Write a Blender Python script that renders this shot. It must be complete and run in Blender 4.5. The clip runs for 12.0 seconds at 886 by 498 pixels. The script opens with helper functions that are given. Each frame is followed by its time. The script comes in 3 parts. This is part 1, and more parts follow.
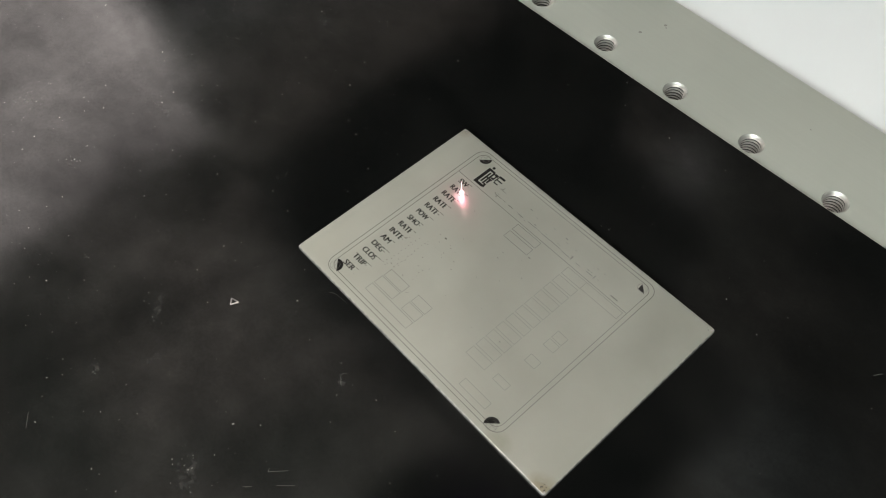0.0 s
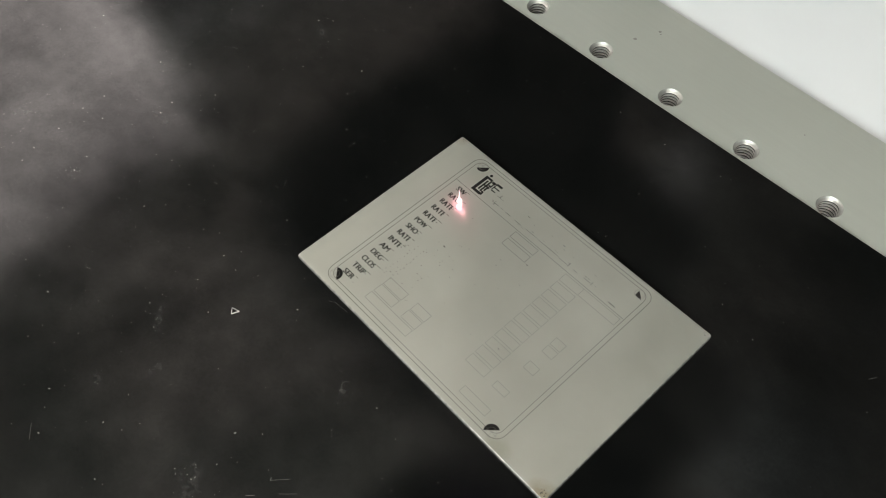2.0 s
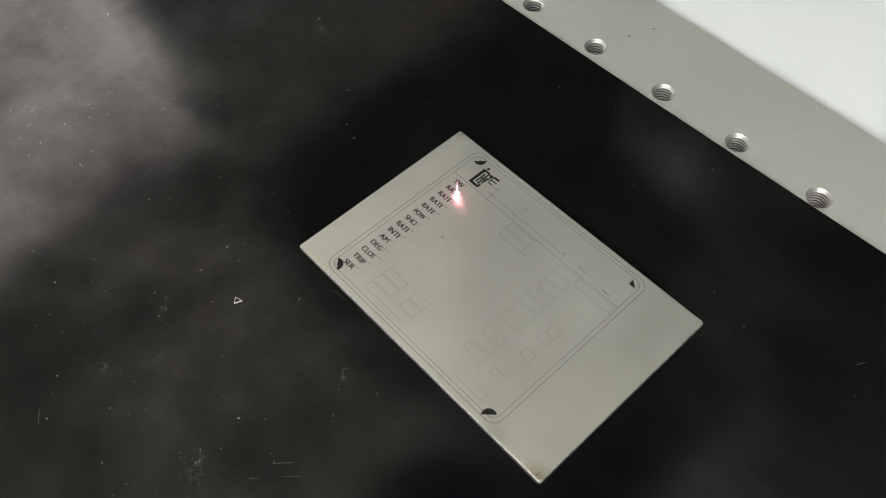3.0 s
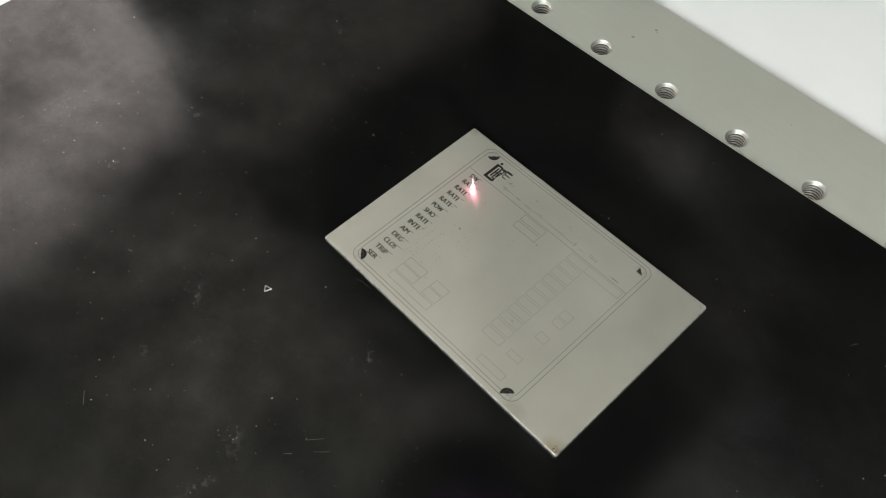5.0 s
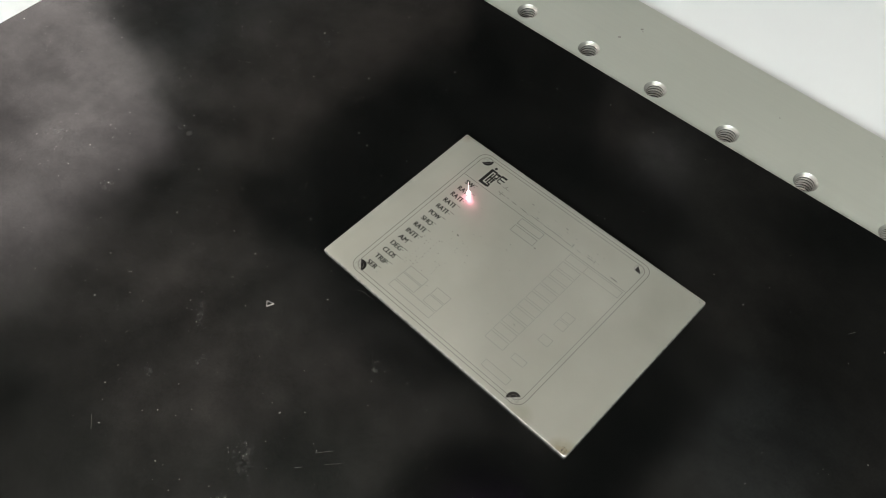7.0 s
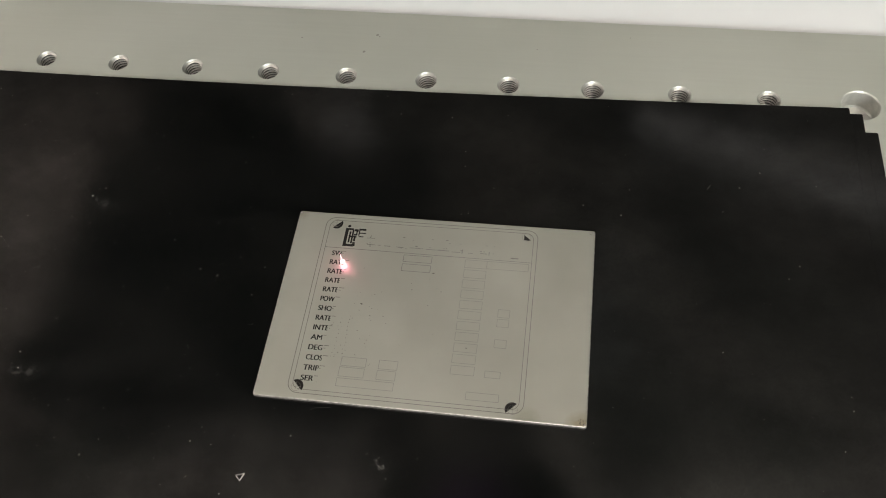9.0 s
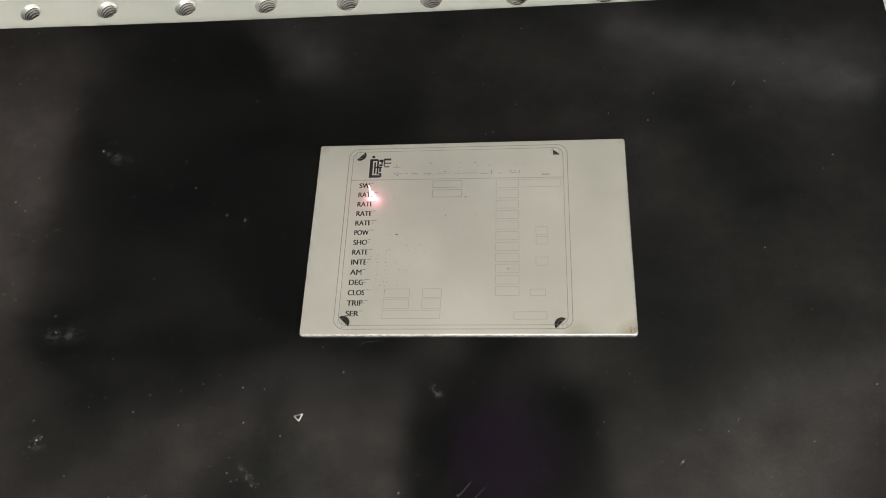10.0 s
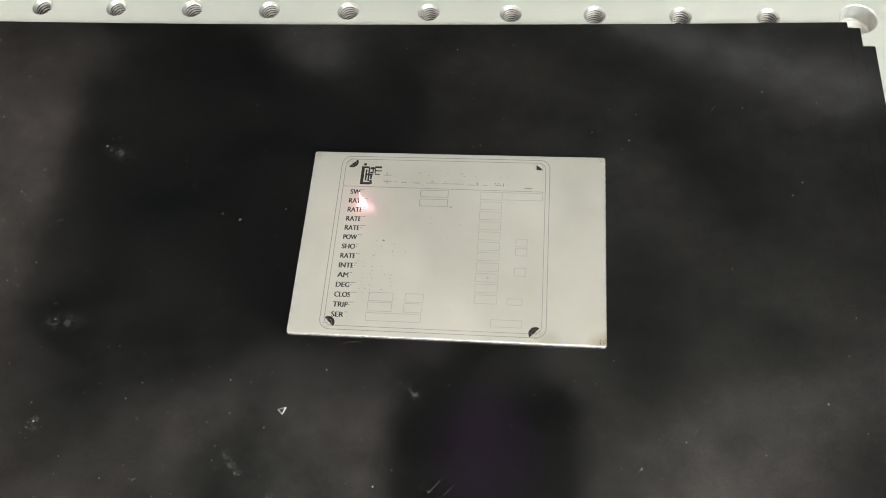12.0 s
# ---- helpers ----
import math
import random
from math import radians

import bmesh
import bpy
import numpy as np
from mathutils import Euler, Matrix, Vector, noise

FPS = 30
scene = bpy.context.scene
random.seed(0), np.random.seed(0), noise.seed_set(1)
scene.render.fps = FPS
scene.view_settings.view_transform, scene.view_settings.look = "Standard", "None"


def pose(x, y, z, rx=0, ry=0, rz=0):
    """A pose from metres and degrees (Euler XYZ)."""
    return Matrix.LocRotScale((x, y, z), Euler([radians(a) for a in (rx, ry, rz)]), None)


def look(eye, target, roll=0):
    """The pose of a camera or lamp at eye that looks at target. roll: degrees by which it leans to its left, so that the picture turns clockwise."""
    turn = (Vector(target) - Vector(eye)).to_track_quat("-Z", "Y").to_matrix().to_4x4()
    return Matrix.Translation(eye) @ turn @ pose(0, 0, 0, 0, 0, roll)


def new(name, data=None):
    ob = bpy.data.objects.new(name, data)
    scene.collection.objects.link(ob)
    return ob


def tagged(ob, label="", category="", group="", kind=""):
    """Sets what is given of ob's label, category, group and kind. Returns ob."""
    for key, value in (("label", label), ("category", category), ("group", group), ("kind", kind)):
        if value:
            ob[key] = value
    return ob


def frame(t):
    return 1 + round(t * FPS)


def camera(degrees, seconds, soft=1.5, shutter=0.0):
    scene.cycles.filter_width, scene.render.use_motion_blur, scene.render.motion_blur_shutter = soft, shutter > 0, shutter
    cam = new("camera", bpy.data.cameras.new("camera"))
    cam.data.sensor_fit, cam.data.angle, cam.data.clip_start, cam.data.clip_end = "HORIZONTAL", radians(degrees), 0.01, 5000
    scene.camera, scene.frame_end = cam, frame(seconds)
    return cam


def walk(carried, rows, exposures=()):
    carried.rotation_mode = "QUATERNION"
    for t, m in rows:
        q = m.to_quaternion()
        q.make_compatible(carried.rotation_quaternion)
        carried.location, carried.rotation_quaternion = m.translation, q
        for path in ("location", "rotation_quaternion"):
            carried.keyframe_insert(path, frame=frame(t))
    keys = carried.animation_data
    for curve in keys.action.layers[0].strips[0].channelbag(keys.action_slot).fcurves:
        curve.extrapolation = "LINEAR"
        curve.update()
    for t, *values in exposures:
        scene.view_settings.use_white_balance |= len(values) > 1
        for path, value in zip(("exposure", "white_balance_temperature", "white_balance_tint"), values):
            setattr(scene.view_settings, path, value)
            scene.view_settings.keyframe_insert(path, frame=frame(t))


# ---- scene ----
cam = camera(55.7, 12.0, soft=1.05)
PATH = [
    (0, (0.10567, -0.04704, 0.16358), (0.09730, -0.03973, 0.14695), -1.3),
    (0.2, (0.10705, -0.04682, 0.16215), (0.09855, -0.03940, 0.14564), -1.4),
    (0.5, (0.10510, -0.04423, 0.16427), (0.09672, -0.03692, 0.14765), -1.5),
    (1, (0.10483, -0.04426, 0.16477), (0.09644, -0.03691, 0.14817), -1.4),
    (1.5, (0.10527, -0.04597, 0.16468), (0.09691, -0.03857, 0.14809), -1.3),
    (2, (0.10496, -0.04701, 0.16595), (0.09664, -0.03963, 0.14932), -1.4),
    (2.5, (0.10692, -0.04797, 0.16658), (0.09856, -0.04056, 0.15000), -1.5),
    (4.5, (0.11066, -0.05940, 0.17524), (0.10235, -0.05189, 0.15867), -1.3),
    (5, (0.11099, -0.06019, 0.17682), (0.10275, -0.05267, 0.16022), -1.1),
    (5.5, (0.11300, -0.06041, 0.17811), (0.10470, -0.05289, 0.16154), -1.4),
    (6, (0.11399, -0.06182, 0.18119), (0.10571, -0.05426, 0.16462), -1.6),
    (6.5, (0.11115, -0.06286, 0.17883), (0.10295, -0.05529, 0.16223), -2.3),
    (6.8, (0.10928, -0.06319, 0.17769), (0.10107, -0.05551, 0.16115), -2.3),
    (7, (0.10894, -0.06168, 0.17877), (0.10086, -0.05395, 0.16219), -2.5),
    (7.3, (0.10427, -0.06127, 0.18131), (0.09695, -0.05290, 0.16469), -1.5),
    (7.5, (0.10082, -0.06196, 0.18012), (0.09386, -0.05313, 0.16358), -1.4),
    (7.7, (0.09804, -0.06162, 0.17877), (0.09142, -0.05248, 0.16226), -1.7),
    (9.3, (0.06200, -0.07002, 0.18878), (0.05997, -0.05999, 0.17160), -8.8),
    (9.5, (0.05737, -0.07112, 0.18718), (0.05551, -0.06145, 0.16977), -9.2),
    (9.7, (0.05485, -0.07205, 0.18535), (0.05306, -0.06274, 0.16774), -9.8),
    (9.9, (0.05556, -0.07167, 0.18457), (0.05355, -0.06258, 0.16687), -11.8),
    (10, (0.05545, -0.06836, 0.18642), (0.05338, -0.05959, 0.16856), -12.6),
    (10.2, (0.05637, -0.06964, 0.18617), (0.05421, -0.06082, 0.16835), -13.2),
    (10.5, (0.05560, -0.06863, 0.18858), (0.05356, -0.06016, 0.17058), -12.9),
    (11, (0.05657, -0.06699, 0.19226), (0.05459, -0.05869, 0.17417), -12.5),
    (11.5, (0.05829, -0.06961, 0.19638), (0.05620, -0.06104, 0.17843), -11.0),
    (12, (0.06064, -0.06804, 0.19754), (0.05857, -0.05953, 0.17955), -10.4),
]
EXPOSURES = [(0, -0.1, 6500, 10), (7.7, -0.1, 6500, 10), (9.3, -0.25, 6900, 15), (9.6, -0.1, 6900, 15), (9.9, 0.31, 6700, 15), (10.2, 0.56, 6550, 14), (11, 0.80, 6450, 13), (12, 0.74, 6450, 13)]
walk(cam, [(t, look(eye, target, roll)) for t, eye, target, roll in PATH], EXPOSURES)

# ---- light: a closed workshop with a west window; hanging panel, wall light and south window are added, unseen ----
world = bpy.data.worlds.new("world")
scene.world = world
world.use_nodes = True
wn = world.node_tree.nodes
sky = wn.new("ShaderNodeTexSky")
sky.sky_type = "NISHITA"
sky.sun_disc = False
sky.sun_elevation = radians(35)
sky.sun_rotation = radians(250)
wn["Background"].inputs["Strength"].default_value = 0.1
world.node_tree.links.new(sky.outputs[0], wn["Background"].inputs["Color"])


def area_lamp(name, eye, target, sx, sy, watts, color):
    data = bpy.data.lights.new(name, "AREA")
    data.shape, data.size, data.size_y = "RECTANGLE", sx, sy
    data.energy, data.color = watts, color
    ob = new(name, data)
    ob.matrix_world = look(eye, target)
    return ob


# unseen fill lamps, added mainly to brighten the ceiling that the sheet reflects
area_lamp("fill_down_lamp", (0.32, -0.85, 1.055), (0.32, -0.85, 0), 1.2, 0.6, 6, (0.97, 1.0, 0.95))
area_lamp("ceiling_fill_lamp", (0.32, -0.85, 1.105), (0.32, -0.85, 3), 1.2, 0.6, 58, (1.0, 0.960, 0.91))
# added fill for the wall and ceiling corner mirrored in the sheet
area_lamp("corner_fill_lamp", (-1.48, 1.10, 1.225), (-1.30, 1.10, 2.2), 0.10, 1.2, 3.8, (1.0, 0.95, 0.91))
area_lamp("wall_pane_lamp", (-1.585, -0.025, 1.14), (0.0, -0.025, 0.99), 1.05, 0.9, 8.6, (1.0, 0.89, 0.85))
# key light, added at an unseen pane in the south wall
area_lamp("wall_pane_lamp", (0.95, -1.885, 1.05), (0.95, 0.0, 0.75), 0.95, 0.85, 80, (0.905, 1.0, 0.985))


# ---- materials ----
def material(name, color, rough=0.5, metal=0.0, spec=0.5):
    m = bpy.data.materials.new(name)
    m.use_nodes = True
    b = m.node_tree.nodes["Principled BSDF"]
    b.inputs["Base Color"].default_value = (*color, 1)
    b.inputs["Roughness"].default_value = rough
    b.inputs["Metallic"].default_value = metal
    b.inputs["Specular IOR Level"].default_value = spec
    return m, m.node_tree, b


def noise_node(tree, scale, detail=4.0, stretch=(1, 1, 1), rough=0.55):
    co = tree.nodes.new("ShaderNodeTexCoord")
    mp = tree.nodes.new("ShaderNodeMapping")
    mp.inputs["Scale"].default_value = stretch
    n = tree.nodes.new("ShaderNodeTexNoise")
    n.inputs["Scale"].default_value, n.inputs["Detail"].default_value = scale, detail
    n.inputs["Roughness"].default_value = rough
    tree.links.new(co.outputs["Object"], mp.inputs["Vector"])
    tree.links.new(mp.outputs["Vector"], n.inputs["Vector"])
    return n.outputs["Fac"]


def ramp(tree, fac, stops):
    r = tree.nodes.new("ShaderNodeValToRGB")
    e = r.color_ramp.elements
    while len(e) < len(stops):
        e.new(0.5)
    for el, (p, c) in zip(e, stops):
        el.position = p
        el.color = (c, c, c, 1) if isinstance(c, float) else (*c, 1)
    tree.links.new(fac, r.inputs["Fac"])
    return r.outputs["Color"]


def mix(tree, kind, a, b, fac=1.0):
    n = tree.nodes.new("ShaderNodeMix")
    n.data_type, n.blend_type = "RGBA", kind
    n.inputs[0].default_value = fac
    tree.links.new(a, n.inputs[6])
    tree.links.new(b, n.inputs[7])
    return n.outputs[2]


def bump(tree, bsdf, height, strength, distance):
    n = tree.nodes.new("ShaderNodeBump")
    n.inputs["Strength"].default_value, n.inputs["Distance"].default_value = strength, distance
    tree.links.new(height, n.inputs["Height"])
    tree.links.new(n.outputs["Normal"], bsdf.inputs["Normal"])


# finger smudges on the black sheet: middle, half axes in mm, turn
SMUDGES = [(28.5, -49.0, 4.5, 9.5, 1.1), (31.0, -60.5, 7.0, 2.2, 1.17), (-4.8, -50.7, 3.0, 2.4, 0.0), (-8.6, -32.9, 1.6, 6.0, 0.8), (33.6, -13.7, 1.5, 3.6, 0.8),
           (2.0, -40.9, 2.0, 4.0, 0.0), (-57.5, 53.0, 6.0, 3.0, -0.3), (-88.5, -25.0, 7.0, 5.0, 0.5), (-60.0, 0.9, 7.0, 3.0, 0.1),
           (-60.6, -25.8, 3.0, 2.6, 0.0)]


def black_coat():
    """Satin black coated sheet, hazed by fingerprints and fine dust; gloss clouds imitate mottled reflections."""
    m, t, b = material("black_coated_sheet", (0.012, 0.012, 0.012), 0.24, 0.0, 0.5)
    haze = noise_node(t, 26, 2.5, (1.0, 1.5, 1.0), 0.5)
    cloud = noise_node(t, 13, 4)
    c1 = ramp(t, haze, [(0.35, (0.0020, 0.0023, 0.0022)), (0.75, (0.0052, 0.0052, 0.0048))])
    grease = None
    fine = ramp(t, noise_node(t, 520, 6, (1.0, 1.3, 1.0), 0.7), [(0.44, 0.0), (0.66, 1.0)])
    for cx, cy, sx, sy, turn in SMUDGES:
        co = t.nodes.new("ShaderNodeTexCoord")
        mp = t.nodes.new("ShaderNodeMapping")
        mp.vector_type = "TEXTURE"
        mp.inputs["Location"].default_value = (cx * 0.001, cy * 0.001, 0)
        mp.inputs["Rotation"].default_value = (0, 0, turn)
        mp.inputs["Scale"].default_value = (sx * 0.001, sy * 0.001, 1)
        ball = t.nodes.new("ShaderNodeTexGradient")
        ball.gradient_type = "SPHERICAL"
        t.links.new(co.outputs["Object"], mp.inputs["Vector"])
        t.links.new(mp.outputs["Vector"], ball.inputs["Vector"])
        spot = ball.outputs["Color"]
        grease = mix(t, "ADD", grease, spot) if grease else spot
    film = mix(t, "MULTIPLY", grease, fine)
    tint = t.nodes.new("ShaderNodeRGB")
    tint.outputs[0].default_value = (0.030, 0.029, 0.027, 1)
    c1 = mix(t, "ADD", c1, mix(t, "MULTIPLY", film, tint.outputs[0]))
    t.links.new(c1, b.inputs["Base Color"])
    r = mix(t, "MULTIPLY", ramp(t, cloud, [(0.3, 0.70), (0.7, 1.0)]), ramp(t, haze, [(0.3, 0.11), (0.8, 0.19)]))
    mottle = mix(t, "MULTIPLY", mix(t, "MULTIPLY", ramp(t, noise_node(t, 55, 6, rough=0.65), [(0.34, 0.62), (0.66, 1.0)]), ramp(t, noise_node(t, 24, 5, (1.0, 1.6, 1.0), 0.6), [(0.38, 0.70), (0.60, 1.0)])), ramp(t, noise_node(t, 1500, 3), [(0.3, 0.80), (0.7, 1.0)]))
    t.links.new(mix(t, "MULTIPLY", ramp(t, cloud, [(0.33, 0.30), (0.67, 0.92)]), mottle), b.inputs["Specular IOR Level"])
    t.links.new(r, b.inputs["Roughness"])
    bump(t, b, noise_node(t, 5200, 2), 0.06, 0.00005)
    return m


def brushed_plate():
    """Pale satin steel blank with a fine grain along its length and faint stains."""
    m, t, b = material("satin_steel_blank", (0.60, 0.60, 0.555), 0.42, 0.72)
    grain = noise_node(t, 60, 3, (1.0, 55.0, 1.0))
    stain = noise_node(t, 38, 4)
    c = mix(t, "MULTIPLY", ramp(t, stain, [(0.3, (0.470, 0.480, 0.416)), (0.7, (0.566, 0.577, 0.508))]),
            ramp(t, grain, [(0.25, 0.982), (0.75, 1.0)]))
    for cx, cy, size, depth in ((79.6, 0.2, 5.5, (0.74, 0.66, 0.54)), (66.0, 1.0, 4.0, (0.86, 0.85, 0.80)), (0.4, 53.0, 3.0, (0.90, 0.84, 0.80))):
        co = t.nodes.new("ShaderNodeTexCoord")
        mp = t.nodes.new("ShaderNodeMapping")
        mp.vector_type = "TEXTURE"
        mp.inputs["Location"].default_value = (cx * 0.001, cy * 0.001, 0.001)
        mp.inputs["Scale"].default_value = (size * 0.001, size * 0.0008, 0.01)
        ball = t.nodes.new("ShaderNodeTexGradient")
        ball.gradient_type = "SPHERICAL"
        t.links.new(co.outputs["Object"], mp.inputs["Vector"])
        t.links.new(mp.outputs["Vector"], ball.inputs["Vector"])
        ragged = mix(t, "MULTIPLY", ball.outputs["Color"], ramp(t, noise_node(t, 420, 4), [(0.3, 0.5), (0.6, 1.0)]))
        c = mix(t, "MULTIPLY", c, ramp(t, ragged, [(0.05, (1.0, 1.0, 1.0)), (0.55, depth)]))
    t.links.new(c, b.inputs["Base Color"])
    t.links.new(ramp(t, stain, [(0.3, 0.40), (0.7, 0.47)]), b.inputs["Roughness"])
    b.inputs["Anisotropic"].default_value = 0.45
    tangent = t.nodes.new("ShaderNodeTangent")
    tangent.direction_type, tangent.axis = "RADIAL", "Y"
    t.links.new(tangent.outputs["Tangent"], b.inputs["Tangent"])
    bump(t, b, grain, 0.05, 0.00004)
    return m


def satin_aluminium():
    m, t, b = material("satin_aluminium", (0.56, 0.555, 0.52), 0.42, 0.55)
    grain = noise_node(t, 30, 4, (1.0, 30.0, 1.0))
    cloud = noise_node(t, 14, 4)
    c = mix(t, "MULTIPLY", ramp(t, cloud, [(0.3, (0.520, 0.548, 0.482)), (0.7, (0.575, 0.602, 0.540))]),
            ramp(t, grain, [(0.25, 0.96), (0.75, 1.0)]))
    t.links.new(c, b.inputs["Base Color"])
    t.links.new(ramp(t, cloud, [(0.3, 0.38), (0.7, 0.48)]), b.inputs["Roughness"])
    bump(t, b, noise_node(t, 2600, 3), 0.05, 0.00005)
    return m


def worn_metal(name, lo, hi, scale, rough, metal):
    """Metal with patchy wear and a grain of fine pits."""
    m, t, b = material(name, hi, rough, metal)
    wear = noise_node(t, scale, 5)
    t.links.new(ramp(t, wear, [(0.35, lo), (0.62, hi)]), b.inputs["Base Color"])
    t.links.new(ramp(t, wear, [(0.3, rough + 0.12), (0.7, rough - 0.06)]), b.inputs["Roughness"])
    bump(t, b, noise_node(t, scale * 4, 3), 0.15, 0.00005)
    return m


def painted(name, lo, hi, scale, rough, detail=4.0, edges=(0.3, 0.7)):
    m, t, b = material(name, lo, rough)
    t.links.new(ramp(t, noise_node(t, scale, detail), [(edges[0], lo), (edges[1], hi)]), b.inputs["Base Color"])
    bump(t, b, noise_node(t, scale * 60, 2), 0.05, 0.0002)
    return m


BLACK = black_coat()
STEEL = brushed_plate()
ALU = satin_aluminium()
# thread shading put into colour: near-black grooves, brighter upper flanks
THREAD = material("shaded_thread_groove", (0.018, 0.018, 0.016), 0.5, 0.1)[0]
RIDGE = material("lit_thread_ridge", (0.42, 0.415, 0.385), 0.36, 0.75)[0]
BRIGHT_ALU = worn_metal("machined_aluminium", (0.38, 0.385, 0.355), (0.50, 0.505, 0.47), 500, 0.42, 0.75)
RAW_EDGE = worn_metal("broken_steel_edge", (0.30, 0.295, 0.275), (0.62, 0.61, 0.58), 900, 0.34, 0.9)
# side wall of the plate, darker than the bevel above it
CUT_EDGE = worn_metal("dark_steel_side", (0.10, 0.095, 0.085), (0.30, 0.29, 0.27), 700, 0.45, 0.7)
BORE = worn_metal("mottled_bore", (0.44, 0.44, 0.41), (0.58, 0.58, 0.54), 240, 0.44, 0.7)
INK = material("burnt_black_mark", (0.010, 0.009, 0.008), 0.75, 0.0, 0.2)[0]
ETCH = material("light_grey_etch", (0.20, 0.195, 0.175), 0.6, 0.35, 0.2)[0]
SOOT = material("brown_black_mark", (0.07, 0.062, 0.05), 0.8, 0.0, 0.2)[0]
FAINT = material("faint_grey_etch", (0.31, 0.305, 0.275), 0.55, 0.5, 0.3)[0]
DUST = material("pale_dust", (0.36, 0.35, 0.325), 0.8)[0]
DIM_DUST = material("dim_dust", (0.17, 0.17, 0.155), 0.85)[0]
STAIN = material("thin_oil_stain", (0.30, 0.30, 0.265), 0.45, 0.35)[0]
CHIP = material("metal_chip", (0.60, 0.59, 0.57), 0.38, 0.9)[0]
WHITE = painted("white_powder_coat", (0.63, 0.655, 0.66), (0.67, 0.695, 0.70), 6, 0.45)
WALL = painted("grey_brown_wall", (0.028, 0.026, 0.025), (0.045, 0.041, 0.038), 2.0, 0.8)
# wall and ceiling blotches painted to give the black sheet cloudy, tinted reflections
PALE_WALL = painted("pale_wall", (0.36, 0.335, 0.32), (0.62, 0.58, 0.55), 3.0, 0.8, 6.0, (0.36, 0.62))
CEIL = painted("mottled_ceiling", (0.285, 0.30, 0.275), (0.74, 0.665, 0.63), 3.2, 0.85, 7.0, (0.36, 0.62))
FLOOR = painted("grey_floor", (0.16, 0.16, 0.16), (0.22, 0.22, 0.21), 3.0, 0.6)
DARK = painted("black_machine_paint", (0.012, 0.012, 0.013), (0.02, 0.02, 0.021), 12, 0.5)
CHARCOAL = painted("charcoal_machine_paint", (0.026, 0.026, 0.027), (0.044, 0.043, 0.043), 9, 0.5)
LENS = material("coated_lens_glass", (0.15, 0.014, 0.22), 0.08, 0.0, 0.6)[0]


def glow(name, color, strength):
    m, t, b = material(name, (0.8, 0.8, 0.8), 0.6)
    b.inputs["Emission Color"].default_value = (*color, 1)
    b.inputs["Emission Strength"].default_value = strength
    return m


PANEL = glow("lit_diffuser", (1.0, 0.98, 0.94), 1.5)
# glow of the added panels that the black sheet mirrors
STREAK = glow("dim_streak_glow", (1.0, 0.97, 0.94), 2.0)
HAZY = glow("hazy_patch_glow", (1.0, 0.96, 0.95), 0.45)
SKYGLOW = glow("bright_pane_glow", (1.0, 0.91, 0.87), 0.5)
SPARK_CORE = glow("spark_core", (1.0, 0.72, 0.80), 7.0)
SPARK_PLUME = glow("spark_plume", (1.0, 0.62, 0.68), 3.5)


# ---- mesh helpers ----
def part(name, bm, mat, parent=None, label=""):
    me = bpy.data.meshes.new(name)
    bm.normal_update()
    bm.to_mesh(me)
    bm.free()
    me.materials.append(mat)
    ob = new(name, me)
    if parent:
        ob.parent = parent
    if label:
        tagged(ob, label=label)
    return ob


def box(x0, x1, y0, y1, z0, z1, bevel=0.0, bm=None):
    bm = bm or bmesh.new()
    r = bmesh.ops.create_cube(bm, size=1)
    for v in r["verts"]:
        v.co = Vector(((x0 + x1) / 2 + v.co.x * (x1 - x0), (y0 + y1) / 2 + v.co.y * (y1 - y0), (z0 + z1) / 2 + v.co.z * (z1 - z0)))
    if bevel:
        es = list({e for v in r["verts"] for e in v.link_edges})
        bmesh.ops.bevel(bm, geom=es, offset=bevel, segments=2, affect="EDGES")
    return bm


def quad(bm, pts):
    return bm.faces.new([bm.verts.new(p) for p in pts])


def prism(bm, pts, z0, z1):
    """A closed outline, raised from z0 to z1."""
    lo = [bm.verts.new((x, y, z0)) for x, y in pts]
    hi = [bm.verts.new((x, y, z1)) for x, y in pts]
    bm.faces.new(hi)
    for i in range(len(pts)):
        j = (i + 1) % len(pts)
        bm.faces.new((lo[i], lo[j], hi[j], hi[i]))


def stroke(bm, a, b, w, z0, z1):
    """A straight bar of width w."""
    ax, ay, bx, by = *a, *b
    d = math.hypot(bx - ax, by - ay) or 1
    nx, ny = -(by - ay) / d * w / 2, (bx - ax) / d * w / 2
    prism(bm, [(ax - nx, ay - ny), (bx - nx, by - ny), (bx + nx, by + ny), (ax + nx, ay + ny)], z0, z1)


def empty(name, at=(0, 0, 0)):
    ob = new(name)
    ob.location = at
    return ob


MM = 0.001

# ---- the workshop round the machine ----
tagged(part("floor", box(-1.6, 1.6, -1.9, 1.9, -1.02, -0.92), FLOOR), "grey painted workshop floor", "floor", kind="structure")
tagged(part("ceiling", box(-1.7, 1.7, -2.0, 2.0, 1.70, 1.80), CEIL), "mottled grey-beige ceiling above the machine", "ceiling", kind="structure")
tagged(part("wall_north", box(-1.6, 1.6, 1.9, 2.0, -0.92, 1.70), WALL), "dull grey-brown workshop wall", "wall", kind="structure")
bs = bmesh.new()
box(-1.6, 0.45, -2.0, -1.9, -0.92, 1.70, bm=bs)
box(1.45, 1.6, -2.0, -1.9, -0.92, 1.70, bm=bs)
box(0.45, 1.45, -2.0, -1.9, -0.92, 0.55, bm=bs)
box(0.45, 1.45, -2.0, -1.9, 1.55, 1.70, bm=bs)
tagged(part("wall_south", bs, PALE_WALL), "pale workshop wall with an opening for the added key light", "wall", kind="structure")
